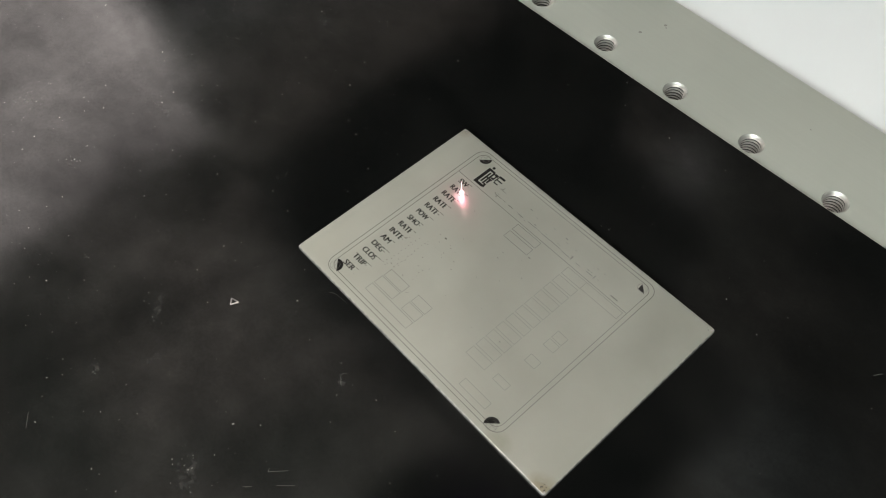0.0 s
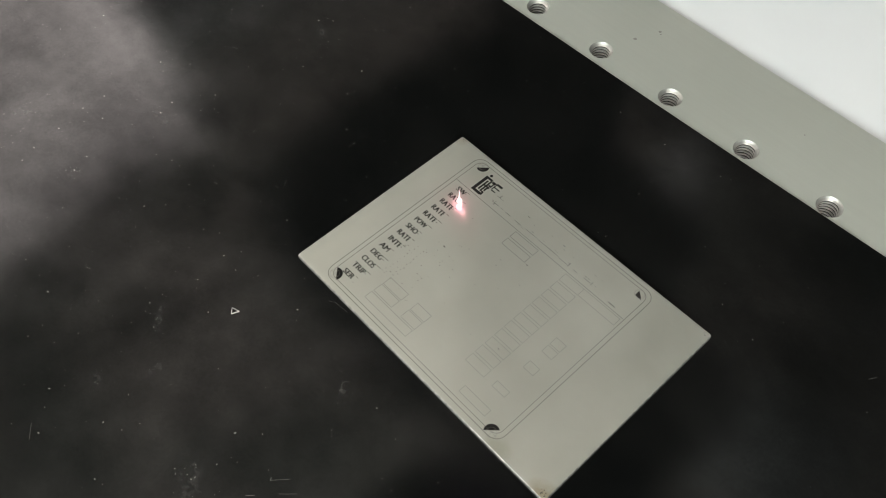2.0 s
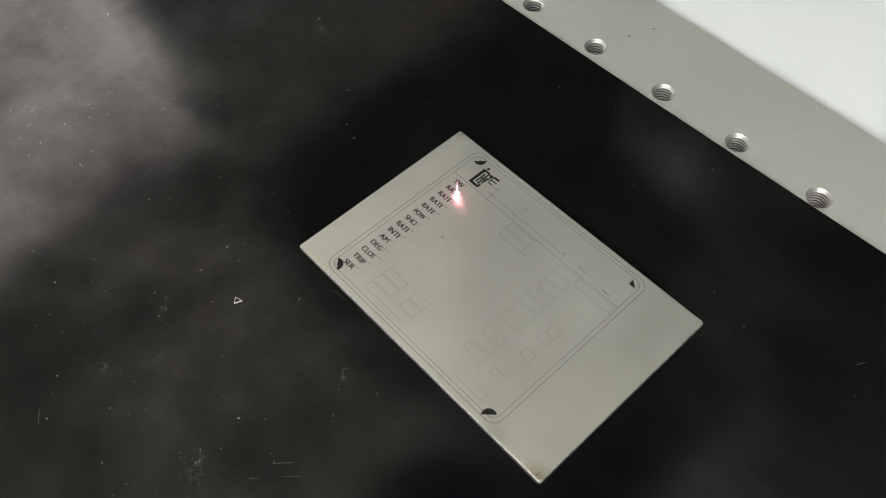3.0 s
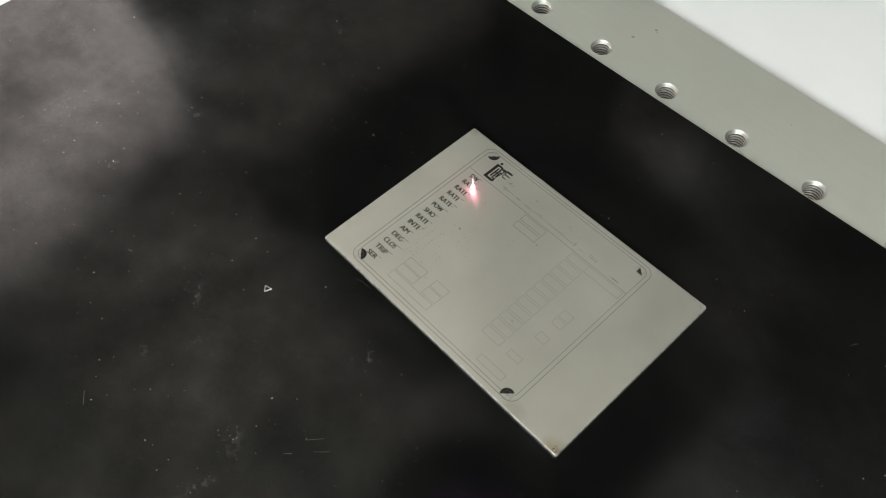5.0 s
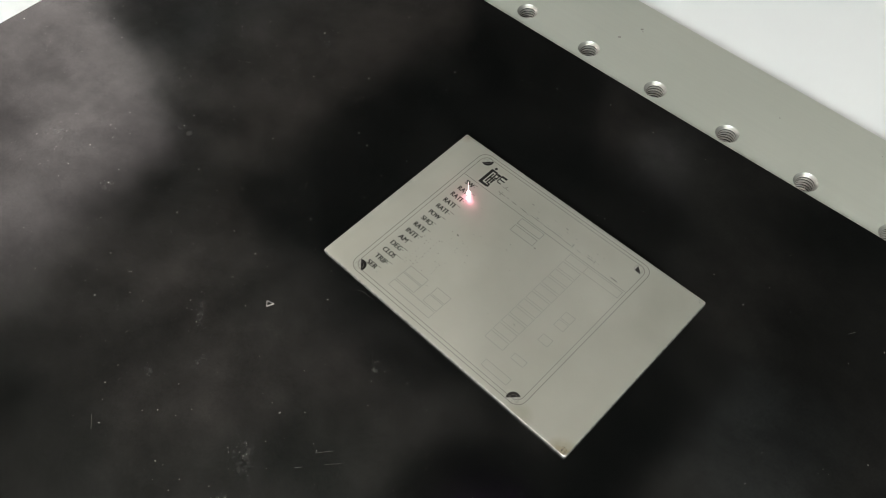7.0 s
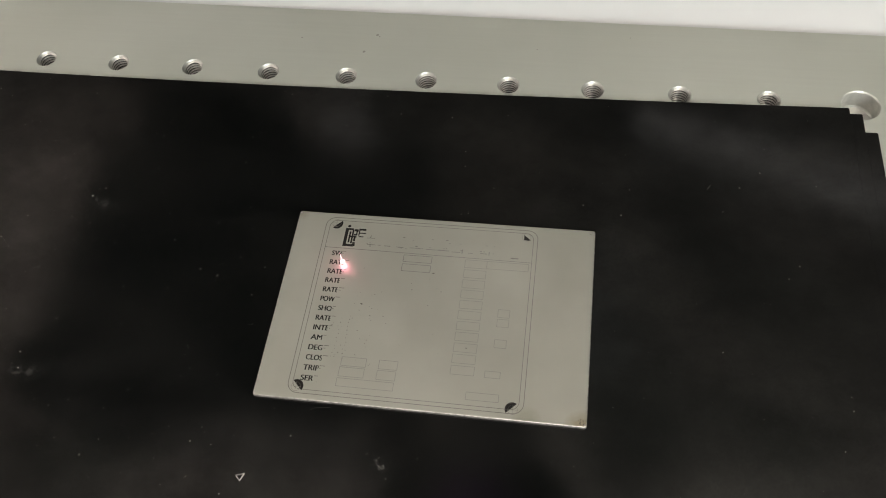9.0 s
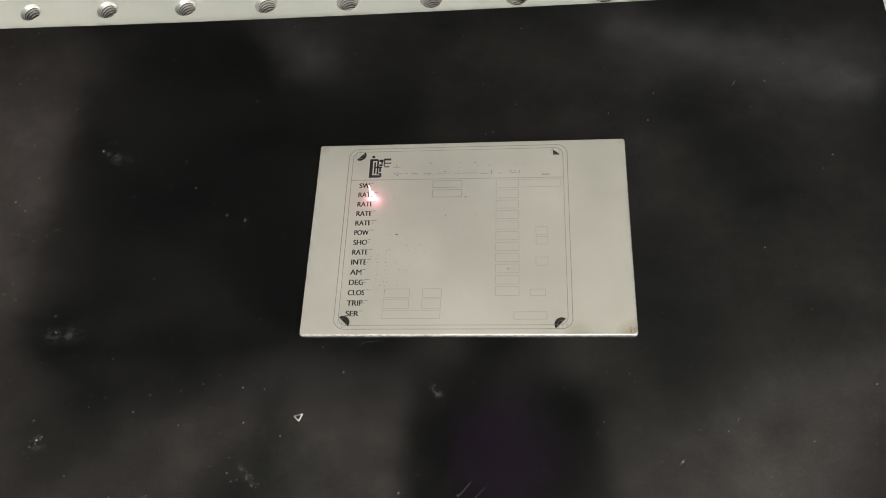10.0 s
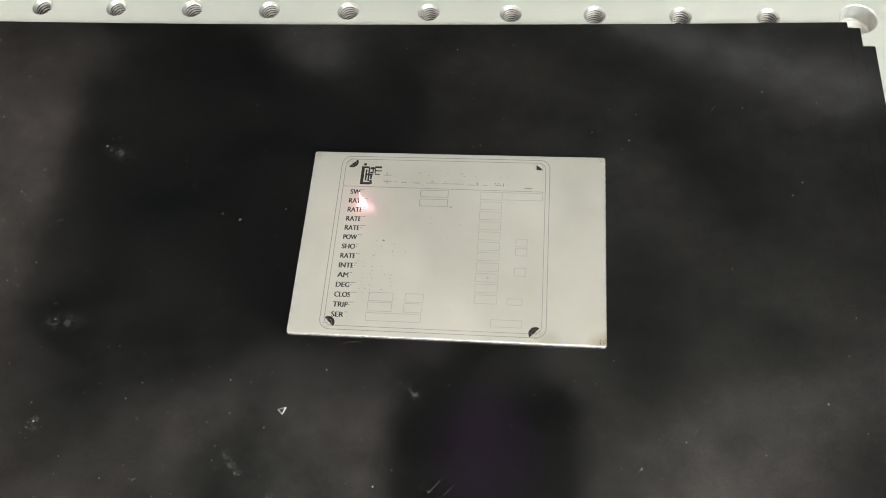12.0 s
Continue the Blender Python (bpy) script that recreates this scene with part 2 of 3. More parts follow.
tagged(part("wall_east", box(1.6, 1.7, -2.0, 2.0, -1.02, 1.70), WALL), "dull grey-brown workshop wall", "wall", kind="structure")
bw = bmesh.new()
box(-1.7, -1.6, -2.0, -0.60, -1.02, 1.70, bm=bw)
box(-1.7, -1.6, 0.55, 2.0, -1.02, 1.70, bm=bw)
box(-1.7, -1.6, -0.60, 0.55, -1.02, 0.64, bm=bw)
box(-1.7, -1.6, -0.60, 0.55, 1.64, 1.70, bm=bw)
tagged(part("wall_west", bw, PALE_WALL), "pale mottled workshop wall with a window", "wall", kind="structure")
window = tagged(empty("window_1", (-1.65, -0.025, 1.14)), "bright daylight window in the workshop wall", "window", kind="structure")
# south pane is added and unseen, only there to carry the key light
key_pane = tagged(empty("key_light_pane", (0.95, -1.95, 1.05)), "bright pane added in the pale wall for the key light", "window", kind="structure")
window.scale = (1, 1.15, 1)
key_pane.rotation_euler = (0, 0, math.pi / 2)
for nm, b in (("window_frame", (-0.03, 0.03, -0.5, 0.5, -0.5, -0.46)), ("window_frame", (-0.03, 0.03, -0.5, 0.5, 0.46, 0.5)),
              ("window_frame", (-0.03, 0.03, -0.5, -0.46, -0.46, 0.46)), ("window_frame", (-0.03, 0.03, 0.46, 0.5, -0.46, 0.46))):
    part(nm, box(*b, bevel=0.004), WHITE, window)
    part(nm, box(*b, bevel=0.004), WHITE, key_pane)
part("pane", box(-0.012, -0.006, -0.46, 0.46, -0.46, 0.46), SKYGLOW, window)
part("pane", box(-0.012, -0.006, -0.46, 0.46, -0.46, 0.46), SKYGLOW, key_pane)

# unseen panel, added to house the fill lamps
panel = tagged(empty("fill_panel", (0.32, -0.85, 1.10)), "white hanging panel added as a fill light, switched on", "pendant light")
part("frame", box(-0.62, 0.62, -0.32, 0.32, -0.03, 0.0, 0.004), WHITE, panel)
part("diffuser", box(-0.60, 0.60, -0.30, 0.30, -0.036, -0.031), PANEL, panel)
part("rod", box(-0.50, -0.49, -0.005, 0.005, 0.0, 0.60), WHITE, panel)
part("rod", box(0.49, 0.50, -0.005, 0.005, 0.0, 0.60), WHITE, panel)
# unseen housing, added under the corner fill
wall_fill_light = tagged(empty("wall_fill_light", (-1.60, 1.10, 1.15)), "long white housing added for a fill light on the ceiling corner", "wall light")
part("housing", box(0.0, 0.19, -0.64, 0.64, 0.0, 0.07, 0.006), WHITE, wall_fill_light)


def reflection_panel(x, y, turn, half, width, glass, label):
    """A flat panel under the ceiling, added only for its reflection in the sheet."""
    ob = tagged(empty("reflection_panel", (x, y, 1.70)), label, "ceiling light")
    ob.rotation_euler = (0, 0, radians(turn))
    part("housing", box(-half, half, -width / 2, width / 2, -0.05, 0.0, 0.004), WHITE, ob)
    part("diffuser", box(-half + 0.01, half - 0.01, -width / 2 + 0.008, width / 2 - 0.008, -0.06, -0.051, 0.003), glass, ob)


# unseen panels, set where the sheet should mirror a streak and paler patches
reflection_panel(0.60, 1.41, -20, 0.36, 0.055, STREAK, "slim lit panel added to reflect as a pale streak")
reflection_panel(-0.49, 1.30, -66, 0.22, 0.13, HAZY, "short dim panel added to reflect as a smoky patch")
reflection_panel(0.06, 0.92, 8, 0.20, 0.30, WHITE, "broad square white panel, unlit, added to lighten a reflection")

# ---- work table: thick aluminium plate with a row of threaded holes ----
SLOPE = math.atan(-0.0135)
TABLE_Z, THICK, PITCH = -0.75 * MM, 18 * MM, 25.0 * MM
table = tagged(empty("work_table", (2.45 * MM, 105.65 * MM, TABLE_Z)), "satin aluminium work table plate with threaded holes", "work table")
table.rotation_euler = (0, 0, SLOPE)
R_CH, R_BORE, R_BIG = 3.34 * MM, 3.0 * MM, 5.4 * MM
SEG = 64


def cell(bm, u, v, half, radius):
    """A square of the table's top with a round opening."""
    ring = [bm.verts.new((u + radius * math.cos(2 * math.pi * i / SEG), v + radius * math.sin(2 * math.pi * i / SEG), 0)) for i in range(SEG)]
    rim = []
    for i in range(SEG):
        c, s = math.cos(2 * math.pi * i / SEG), math.sin(2 * math.pi * i / SEG)
        k = half / max(abs(c), abs(s))
        rim.append(bm.verts.new((u + c * k, v + s * k, 0)))
    for i in range(SEG):
        j = (i + 1) % SEG
        bm.faces.new((ring[i], rim[i], rim[j], ring[j]))


tb = bmesh.new()
HALF = PITCH / 2
U0, U1, V0, V1 = -141.0 * MM, 180 * MM, -330 * MM, 28.05 * MM
CH = 3.0 * MM
holes = [(n, 0) for n in range(-5, 6)] + [(6, -k) for k in range(1, 9)]
for n, k in holes:
    cell(tb, n * PITCH, k * PITCH, HALF, R_CH)
cell(tb, 6 * PITCH, 0, HALF, R_BIG)
left, right = -5.5 * PITCH, 6.5 * PITCH


def flat(u0, u1, v0, v1):
    quad(tb, [(u0, v0, 0), (u1, v0, 0), (u1, v1, 0), (u0, v1, 0)])


flat(U0 + CH, left, V0 + CH, V1 - CH)
flat(right, U1 - CH, V0 + CH, V1 - CH)
flat(left, right, HALF, V1 - CH)
flat(left, 5.5 * PITCH, V0 + CH, -HALF)
flat(5.5 * PITCH, right, V0 + CH, -8.5 * PITCH)
o = [(U0, V0), (U1, V0), (U1, V1), (U0, V1)]
i4 = [(U0 + CH, V0 + CH), (U1 - CH, V0 + CH), (U1 - CH, V1 - CH), (U0 + CH, V1 - CH)]
for a in range(4):
    c = (a + 1) % 4
    quad(tb, [(*o[a], -0.05 * MM), (*o[c], -0.05 * MM), (*i4[c], 0), (*i4[a], 0)])
    quad(tb, [(*o[a], -THICK), (*o[c], -THICK), (*o[c], -0.05 * MM), (*o[a], -0.05 * MM)])
quad(tb, [(*o[0], -THICK), (*o[3], -THICK), (*o[2], -THICK), (*o[1], -THICK)])
part("plate", tb, ALU, table)

# white machine base; deck panels raised near the table top to avoid its shadow
base = tagged(empty("machine_base", (2.45 * MM, 105.65 * MM, -0.92)), "white powder-coated base cabinet of the engraving machine", "cabinet")
base.rotation_euler = (0, 0, SLOPE)
B0, B1, LIP = 0.87, 0.92 - 18.75 * MM, 0.92 - 2.6 * MM
part("body", box(-0.73, 0.73, -0.63, 0.63, 0.0, B0, 0.004), WHITE, base)
part("top", box(-0.75, 0.75, -0.65, 0.65, B0, B1), WHITE, base)
G = 0.4 * MM
for x0, x1, y0, y1 in ((-0.75, U0 - G, -0.65, 0.65), (U1 + G, 0.75, -0.65, 0.65), (U0 - G, U1 + G, V1 + G, 0.65), (U0 - G, U1 + G, -0.65, V0 - G)):
    part("deck_panel", box(x0, x1, y0, y1, B1, LIP), WHITE, base)


def ringwall(bm, rows, seg=SEG):
    """A wall of revolution from rows of (radius, z)."""
    prev = None
    for r, z in rows:
        cur = [bm.verts.new((r * math.cos(2 * math.pi * i / seg), r * math.sin(2 * math.pi * i / seg), z)) for i in range(seg)]
        if prev:
            for i in range(seg):
                j = (i + 1) % seg
                bm.faces.new((prev[i], prev[j], cur[j], cur[i]))
        prev = cur
    bm.faces.new(prev)
    return bm


def chamfer_mesh():
    bm = bmesh.new()
    loops = []
    for r, z in ((R_CH, 0.0), (R_BORE + 0.02 * MM, -0.40 * MM), (R_BORE, -0.48 * MM)):
        loops.append([bm.verts.new((r * math.cos(2 * math.pi * i / SEG), r * math.sin(2 * math.pi * i / SEG), z)) for i in range(SEG)])
    for a, b in zip(loops, loops[1:]):
        for i in range(SEG):
            k = (i + 1) % SEG
            bm.faces.new((a[i], a[k], b[k], b[i]))
    return bm


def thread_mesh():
    """Ridges of the screw thread, with light and shade painted on flanks and grooves."""
    bm = bmesh.new()
    turns, pitch = 9, 1.0 * MM
    cycle = [(2.48 * MM, -0.10 * MM), (2.48 * MM, -0.42 * MM), (3.12 * MM, -0.64 * MM), (3.12 * MM, -0.76 * MM)]
    angle = [2 * math.pi * i / SEG for i in range(SEG)]
    lip = [bm.verts.new((R_BORE * math.cos(a), R_BORE * math.sin(a), -0.48 * MM)) for a in angle]
    rows = []
    for k in range(turns):
        for r, z in cycle:
            rows.append([bm.verts.new((r * math.cos(a), r * math.sin(a), -0.48 * MM + z - pitch * (k + i / SEG))) for i, a in enumerate(angle)])
    for a, b in zip(rows, rows[1:]):
        for i in range(SEG - 1):
            bm.faces.new((a[i], a[i + 1], b[i + 1], b[i]))
    # each turn runs on into the next one below it
    for k in range(len(rows) - 5):
        bm.faces.new((rows[k][-1], rows[k + 4][0], rows[k + 5][0], rows[k + 1][-1]))
    for i in range(SEG - 1):
        bm.faces.new((lip[i], lip[i + 1], rows[0][i + 1], rows[0][i]))
    bm.faces.new([lip[-1], lip[0]] + [rows[k][0] for k in range(5)] + [rows[0][-1]])
    floor_ring = [bm.verts.new((2.5 * MM * math.cos(a), 2.5 * MM * math.sin(a), -14 * MM)) for a in angle]
    for i in range(SEG):
        j = (i + 1) % SEG
        bm.faces.new((rows[-1][i], rows[-1][j], floor_ring[j], floor_ring[i]))
    bm.faces.new(floor_ring)
    # upper flanks take the lit colour, everything else the shaded one
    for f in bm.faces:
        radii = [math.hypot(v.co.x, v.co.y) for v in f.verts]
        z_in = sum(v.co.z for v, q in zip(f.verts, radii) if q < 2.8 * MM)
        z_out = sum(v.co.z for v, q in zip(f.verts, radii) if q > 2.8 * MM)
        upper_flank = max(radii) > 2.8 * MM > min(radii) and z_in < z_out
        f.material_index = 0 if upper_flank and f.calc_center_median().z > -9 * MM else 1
    return bm


first = part("threaded_hole", chamfer_mesh(), BRIGHT_ALU, table, "bright chamfered screw hole")
first_thread = part("screw_thread", thread_mesh(), RIDGE, first, "thread with painted bright upper flanks and painted shade in the grooves")
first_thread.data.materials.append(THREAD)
for n, (a, k) in enumerate(holes):
    h = first
    if n:
        h = new("threaded_hole", first.data)
        h.parent = table
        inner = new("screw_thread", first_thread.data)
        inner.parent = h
    h.location = (a * PITCH, k * PITCH, 0)
big = part("counterbore", ringwall(bmesh.new(), [(R_BIG, 0), (5.15 * MM, -0.35 * MM), (5.0 * MM, -5.5 * MM), (4.6 * MM, -6.1 * MM), (2.6 * MM, -6.6 * MM), (2.5 * MM, -12.0 * MM)]),
           BORE, table, "wide counterbored hole with a mottled bore")
big.location = (6 * PITCH, 0, 0)

# ---- three thin black sheets, stacked a little askew ----
SHEET = 0.25 * MM


def bowed(x):
    """How far the top sheet's far edge strays from straight, fitted to the camera's view."""
    u = (x / MM - 20) / 125
    return (-0.8 + (0.85 if u > 0 else 1.25) * u * u) * MM


def sheet(x0, x1, y0, y1, top, turn, label, stray=None):
    """A thin coated sheet with rounded corners, softly broken edges and a far edge that may be bowed."""
    bm = bmesh.new()
    pts = []
    r = 0.35 * MM
    for cx, cy, a0 in ((x1 - r, y1 - r, 0), (x0 + r, y1 - r, 90), (x0 + r, y0 + r, 180), (x1 - r, y0 + r, 270)):
        for k in range(4):
            a = radians(a0 + 30 * k)
            pts.append((cx + r * math.cos(a), cy + r * math.sin(a)))
        if a0 == 0 and stray:
            pts += [(x1 - r + (x0 - x1 + 2 * r) * k / 24, y1) for k in range(1, 24)]
    if stray:
        pts = [(x, y + stray(x)) if y > (y0 + y1) / 2 else (x, y) for x, y in pts]
    mx, my = (x0 + x1) / 2, (y0 + y1) / 2
    loops = []
    for inset, z in ((0, -SHEET + 0.01 * MM), (0, -0.07 * MM), (0.07 * MM, 0)):
        loops.append([bm.verts.new((x - inset * (1 if x > mx else -1), y - inset * (1 if y > my else -1), z)) for x, y in pts])
    for a, b in zip(loops, loops[1:]):
        for i in range(len(pts)):
            j = (i + 1) % len(pts)
            bm.faces.new((a[i], a[j], b[j], b[i]))
    bm.faces.new(loops[-1])
    bm.faces.new(list(reversed(loops[0])))
    ob = part("black_sheet", bm, BLACK)
    ob.matrix_world = Matrix.Translation((0, 0, top)) @ Matrix.Rotation(turn, 4, "Z")
    return tagged(ob, label, "metal sheet", "stack of black sheets")


sheet(-142.4 * MM, 149.6 * MM, -108 * MM, 100.6 * MM, 0.0, 0.0072, "dusty satin black metal sheet on top of the stack", bowed)
sheet(-133 * MM, 152.5 * MM, -109 * MM, 99.6 * MM, -SHEET, 0.002, "satin black metal sheet in the middle of the stack")
sheet(-130 * MM, 155.7 * MM, -114 * MM, 93.6 * MM, -2 * SHEET, 0.0, "satin black metal sheet at the bottom of the stack")

# ---- steel name plate being engraved ----
PW, PH, PT = 80.0, 53.9, 1.0
plate = tagged(empty("name_plate"), "pale satin steel name plate, partly engraved, lying on the black sheet", "name plate")


def plate_body():
    bm = bmesh.new()
    pts, r = [], 0.7
    for cx, cy, a0 in ((PW - r, PH - r, 0), (r, PH - r, 90), (r, r, 180), (PW - r, r, 270)):
        for k in range(5):
            a = radians(a0 + 22.5 * k)
            pts.append((cx + r * math.cos(a), cy + r * math.sin(a)))
    loops = []
    for inset, z in ((0.0, 0.02), (0.0, PT - 0.20), (0.07, PT - 0.06), (0.20, PT)):
        loops.append([bm.verts.new(((x - inset * (1 if x > PW / 2 else -1)) * MM, (y - inset * (1 if y > PH / 2 else -1)) * MM, z * MM)) for x, y in pts])
    for n, (a, b) in enumerate(zip(loops, loops[1:])):
        for i in range(len(pts)):
            j = (i + 1) % len(pts)
            f = bm.faces.new((a[i], a[j], b[j], b[i]))
            f.material_index = 2 if n == 0 else 1
    bm.faces.new(loops[-1])
    bm.faces.new(list(reversed(loops[0])))
    ob = part("blank", bm, STEEL, plate, "satin steel blank with bright cut edges")
    ob.data.materials.append(RAW_EDGE)
    ob.data.materials.append(CUT_EDGE)


plate_body()
Z0, Z1 = PT * MM - 0.01 * MM, PT * MM + 0.007 * MM


def mm(p):
    return (p[0] * MM, p[1] * MM)


def lines(name, segs, w, mat, label=""):
    """Etched straight lines, ends in mm on the plate."""
    bm = bmesh.new()
    for a, b in segs:
        stroke(bm, mm(a), mm(b), w * MM, Z0, Z1)
    return part(name, bm, mat, plate, label)


def rect(x0, y0, x1, y1):
    return [((x0, y0), (x1, y0)), ((x1, y0), (x1, y1)), ((x1, y1), (x0, y1)), ((x0, y1), (x0, y0))]


def rounded(x0, y0, x1, y1, r):
    pts = []
    for cx, cy, a0 in ((x1 - r, y1 - r, 0), (x0 + r, y1 - r, 90), (x0 + r, y0 + r, 180), (x1 - r, y0 + r, 270)):
        pts += [(cx + r * math.cos(radians(a0 + 15 * k)), cy + r * math.sin(radians(a0 + 15 * k))) for k in range(7)]
    return list(zip(pts, pts[1:] + pts[:1]))


lines("border_line", rounded(8.1, 1.6, 65.2, 52.5, 2.6), 0.16, ETCH, "thin grey rounded border line")
lines("border_line", rounded(9.2, 2.6, 64.1, 51.6, 2.0), 0.14, ETCH, "thin grey rounded inner border line")
lines("rule_line", [((9.2, 43.0), (64.0, 42.7))], 0.14, ETCH)
BOXES = [(30.7, 40.3, 38.2, 42.3), (30.7, 37.5, 38.2, 39.6)]
BOXES += [(47.0, 39.9 - 2.98 * k, 52.7, 42.2 - 2.98 * k) for k in range(11)]
BOXES += [(52.7, 40.0, 63.4, 42.2)]
BOXES += [(56.9, 26.3, 59.8, 28.5), (56.9, 23.7, 59.8, 25.8), (56.8, 18.0, 59.7, 20.2), (55.3, 10.0, 59.0, 11.7), (51.4, 4.0, 59.2, 5.9)]
BOXES += [(20.0, 9.7, 26.2, 12.0), (19.9, 6.9, 26.1, 9.3), (19.8, 4.3, 33.8, 6.4), (29.4, 9.7, 34.0, 12.0), (29.3, 6.9, 33.9, 9.3)]
for n, b in enumerate(BOXES):
    lines("box_outline", rect(*b), 0.13, ETCH if n < 2 else FAINT)

# words in the left column, and the cut-off tops of what follows them
WORDS = [("SW", 2.7), ("RATE", 4.0), ("RATE", 4.0), ("RATE", 4.0), ("RATE", 4.0), ("POW", 3.6), ("SHO", 3.5), ("RATE", 4.0), ("INTE", 3.9),
         ("AM", 2.9), ("DEG", 3.6), ("CLOS", 4.1), ("TRIP", 3.9), ("SER", 3.1)]


def word(text, x, y, width, height, stop):
    cu = bpy.data.curves.new("engraved_word", "FONT")
    cu.body, cu.size, cu.extrude, cu.offset = text, 1.0, 0.0, 0.0
    tmp = new("engraved_word", cu)
    bpy.context.view_layer.update()
    me = bpy.data.meshes.new_from_object(tmp.evaluated_get(bpy.context.evaluated_depsgraph_get()))
    bpy.data.objects.remove(tmp)
    xs, ys = [v.co.x for v in me.vertices], [v.co.y for v in me.vertices]
    sx, sy = width / (max(xs) - min(xs)), height / (max(ys) - min(ys))
    x_lo, y_lo = min(xs), min(ys)
    bm = bmesh.new()
    for n, dx in enumerate((-0.07, 0.0, 0.07)):
        start = len(bm.verts)
        bm.from_mesh(me)
        bm.verts.ensure_lookup_table()
        for v in bm.verts[start:]:
            v.co = Vector(((x + dx + (v.co.x - x_lo) * sx) * MM, (y + (v.co.y - y_lo) * sy) * MM, Z1 + n * 0.004 * MM))
    # the marking stops part of the way through the last letter
    bmesh.ops.bisect_plane(bm, geom=bm.verts[:] + bm.edges[:] + bm.faces[:], plane_co=((x + width * stop) * MM, 0, 0), plane_no=(1, 0, 0), clear_outer=True)
    return part("engraved_word", bm, INK, plate)


rng = random.Random(4)
STAINS = [(6.1, 116.0, 0.5), (9.2, 123.5, 0.45), (10.0, 122.8, 0.25), (60.0, 120.0, 0.22), (-15.0, 121.0, 0.25), (88.0, 126.5, 0.2)]
for k, (text, wd) in enumerate(WORDS):
    x, y = 11.35 - 0.045 * k, 40.55 - 2.745 * k
    word(text, x + 0.15, y + 0.05, wd, 1.42, 0.95 if text in ("RATE", "INTE") else 0.98)
    segs = [((x + wd + 0.25, y + 1.45), (x + wd + rng.uniform(0.9, 1.7), y + 1.45))]
    if k % 2 == 0:
        segs.append(((x + wd + 0.2, y + 0.75), (x + wd + rng.uniform(0.5, 0.9), y + 0.72)))
    lines("broken_letters", segs, 0.16, ETCH)

# heading: plain blocks and bars
LOGO = [(13.5, 43.7, 14.25, 49.3), (14.25, 43.7, 16.3, 44.35), (14.25, 48.8, 15.6, 49.3), (14.7, 44.9, 15.05, 48.3), (15.45, 47.0, 15.8, 48.9),
        (15.45, 44.7, 15.8, 46.5), (16.0, 48.5, 17.0, 49.1), (16.0, 47.2, 16.8, 47.6), (16.1, 45.4, 16.5, 46.6), (16.0, 44.6, 16.6, 45.0),
        (17.2, 48.9, 19.0, 49.4), (17.2, 47.2, 17.4, 48.9), (17.5, 47.9, 19.1, 48.1), (17.4, 46.8, 18.6, 47.0), (15.1, 46.6, 16.7, 46.95), (16.55, 47.5, 16.8, 48.4), (16.3, 43.9, 16.7, 44.5)]
logo = bmesh.new()
for x0, y0, x1, y1 in LOGO:
    stroke(logo, mm((x0 + 0.22, (y0 + y1) / 2)), mm((x1 + 0.34, (y0 + y1) / 2)), (y1 - y0 + 0.12) * MM, Z0, Z1)
prism(logo, [mm((14.6 + 0.42 * math.cos(a * math.pi / 6), 50.0 + 0.42 * math.sin(a * math.pi / 6))) for a in range(12)], Z0, Z1)
part("heading_emblem", logo, INK, plate, "black block emblem, partly engraved")
BARS = [(20.0, 46.6, 22.2, 46.7), (20.9, 46.9, 21.05, 47.6), (20.3, 44.6, 22.6, 44.75), (23.2, 44.6, 24.0, 44.75), (25.0, 44.5, 26.6, 44.7), (28.6, 44.4, 30.2, 44.6),
        (31.8, 44.5, 34.8, 44.65), (33.3, 45.0, 33.9, 45.25), (36.2, 44.4, 42.4, 44.55), (43.0, 44.2, 45.4, 44.35), (45.7, 44.0, 45.95, 45.2),
        (47.4, 44.2, 48.6, 44.35), (50.6, 44.3, 52.4, 44.5), (51.4, 44.9, 51.8, 45.1), (52.8, 44.0, 53.0, 45.1), (58.6, 43.5, 60.6, 43.8)]
for _ in range(26):
    hx, hy = rng.uniform(19.5, 54), rng.choice((44.1, 44.5, 44.9, 45.1, 46.8, 47.6))
    BARS.append((hx, hy, hx + rng.uniform(0.15, 0.7), hy + rng.uniform(0.10, 0.22)))
for x0, y0, x1, y1 in BARS:
    lines("heading_bar", [((x0, (y0 + y1) / 2), (x1, (y0 + y1) / 2))], y1 - y0, ETCH)


def corner_mark(cx, cy, facing, r, depth, label):
    """A filled circle segment that bulges towards the plate's middle, beside a fine ring and cross."""
    a0 = math.acos(1 - depth / r)
    pts = [(cx + r * math.cos(facing - a0 + 2 * a0 * k / 14), cy + r * math.sin(facing - a0 + 2 * a0 * k / 14)) for k in range(15)]
    bm = bmesh.new()
    prism(bm, [mm(p) for p in pts], Z0, Z1)
    part("corner_mark", bm, INK, plate, label)
    ox, oy = cx + 0.15 * math.cos(facing + math.pi), cy + 0.15 * math.sin(facing + math.pi)
    ring = [(ox + 1.15 * math.cos(k * math.pi / 10), oy + 1.15 * math.sin(k * math.pi / 10)) for k in range(20)]
    segs = list(zip(ring, ring[1:] + ring[:1])) + [((ox - 1.3, oy), (ox + 1.3, oy)), ((ox, oy - 1.3), (ox, oy + 1.3))]
    lines("register_ring", segs, 0.10, FAINT)


Q = math.pi / 4
corner_mark(11.0, 50.6, -Q, 1.65, 1.35, "black filled half disc")
wedge = bmesh.new()
prism(wedge, [mm(p) for p in ((61.55, 51.1), (61.6, 49.5), (63.4, 49.35), (63.0, 49.9), (62.4, 50.4))], Z0, Z1)
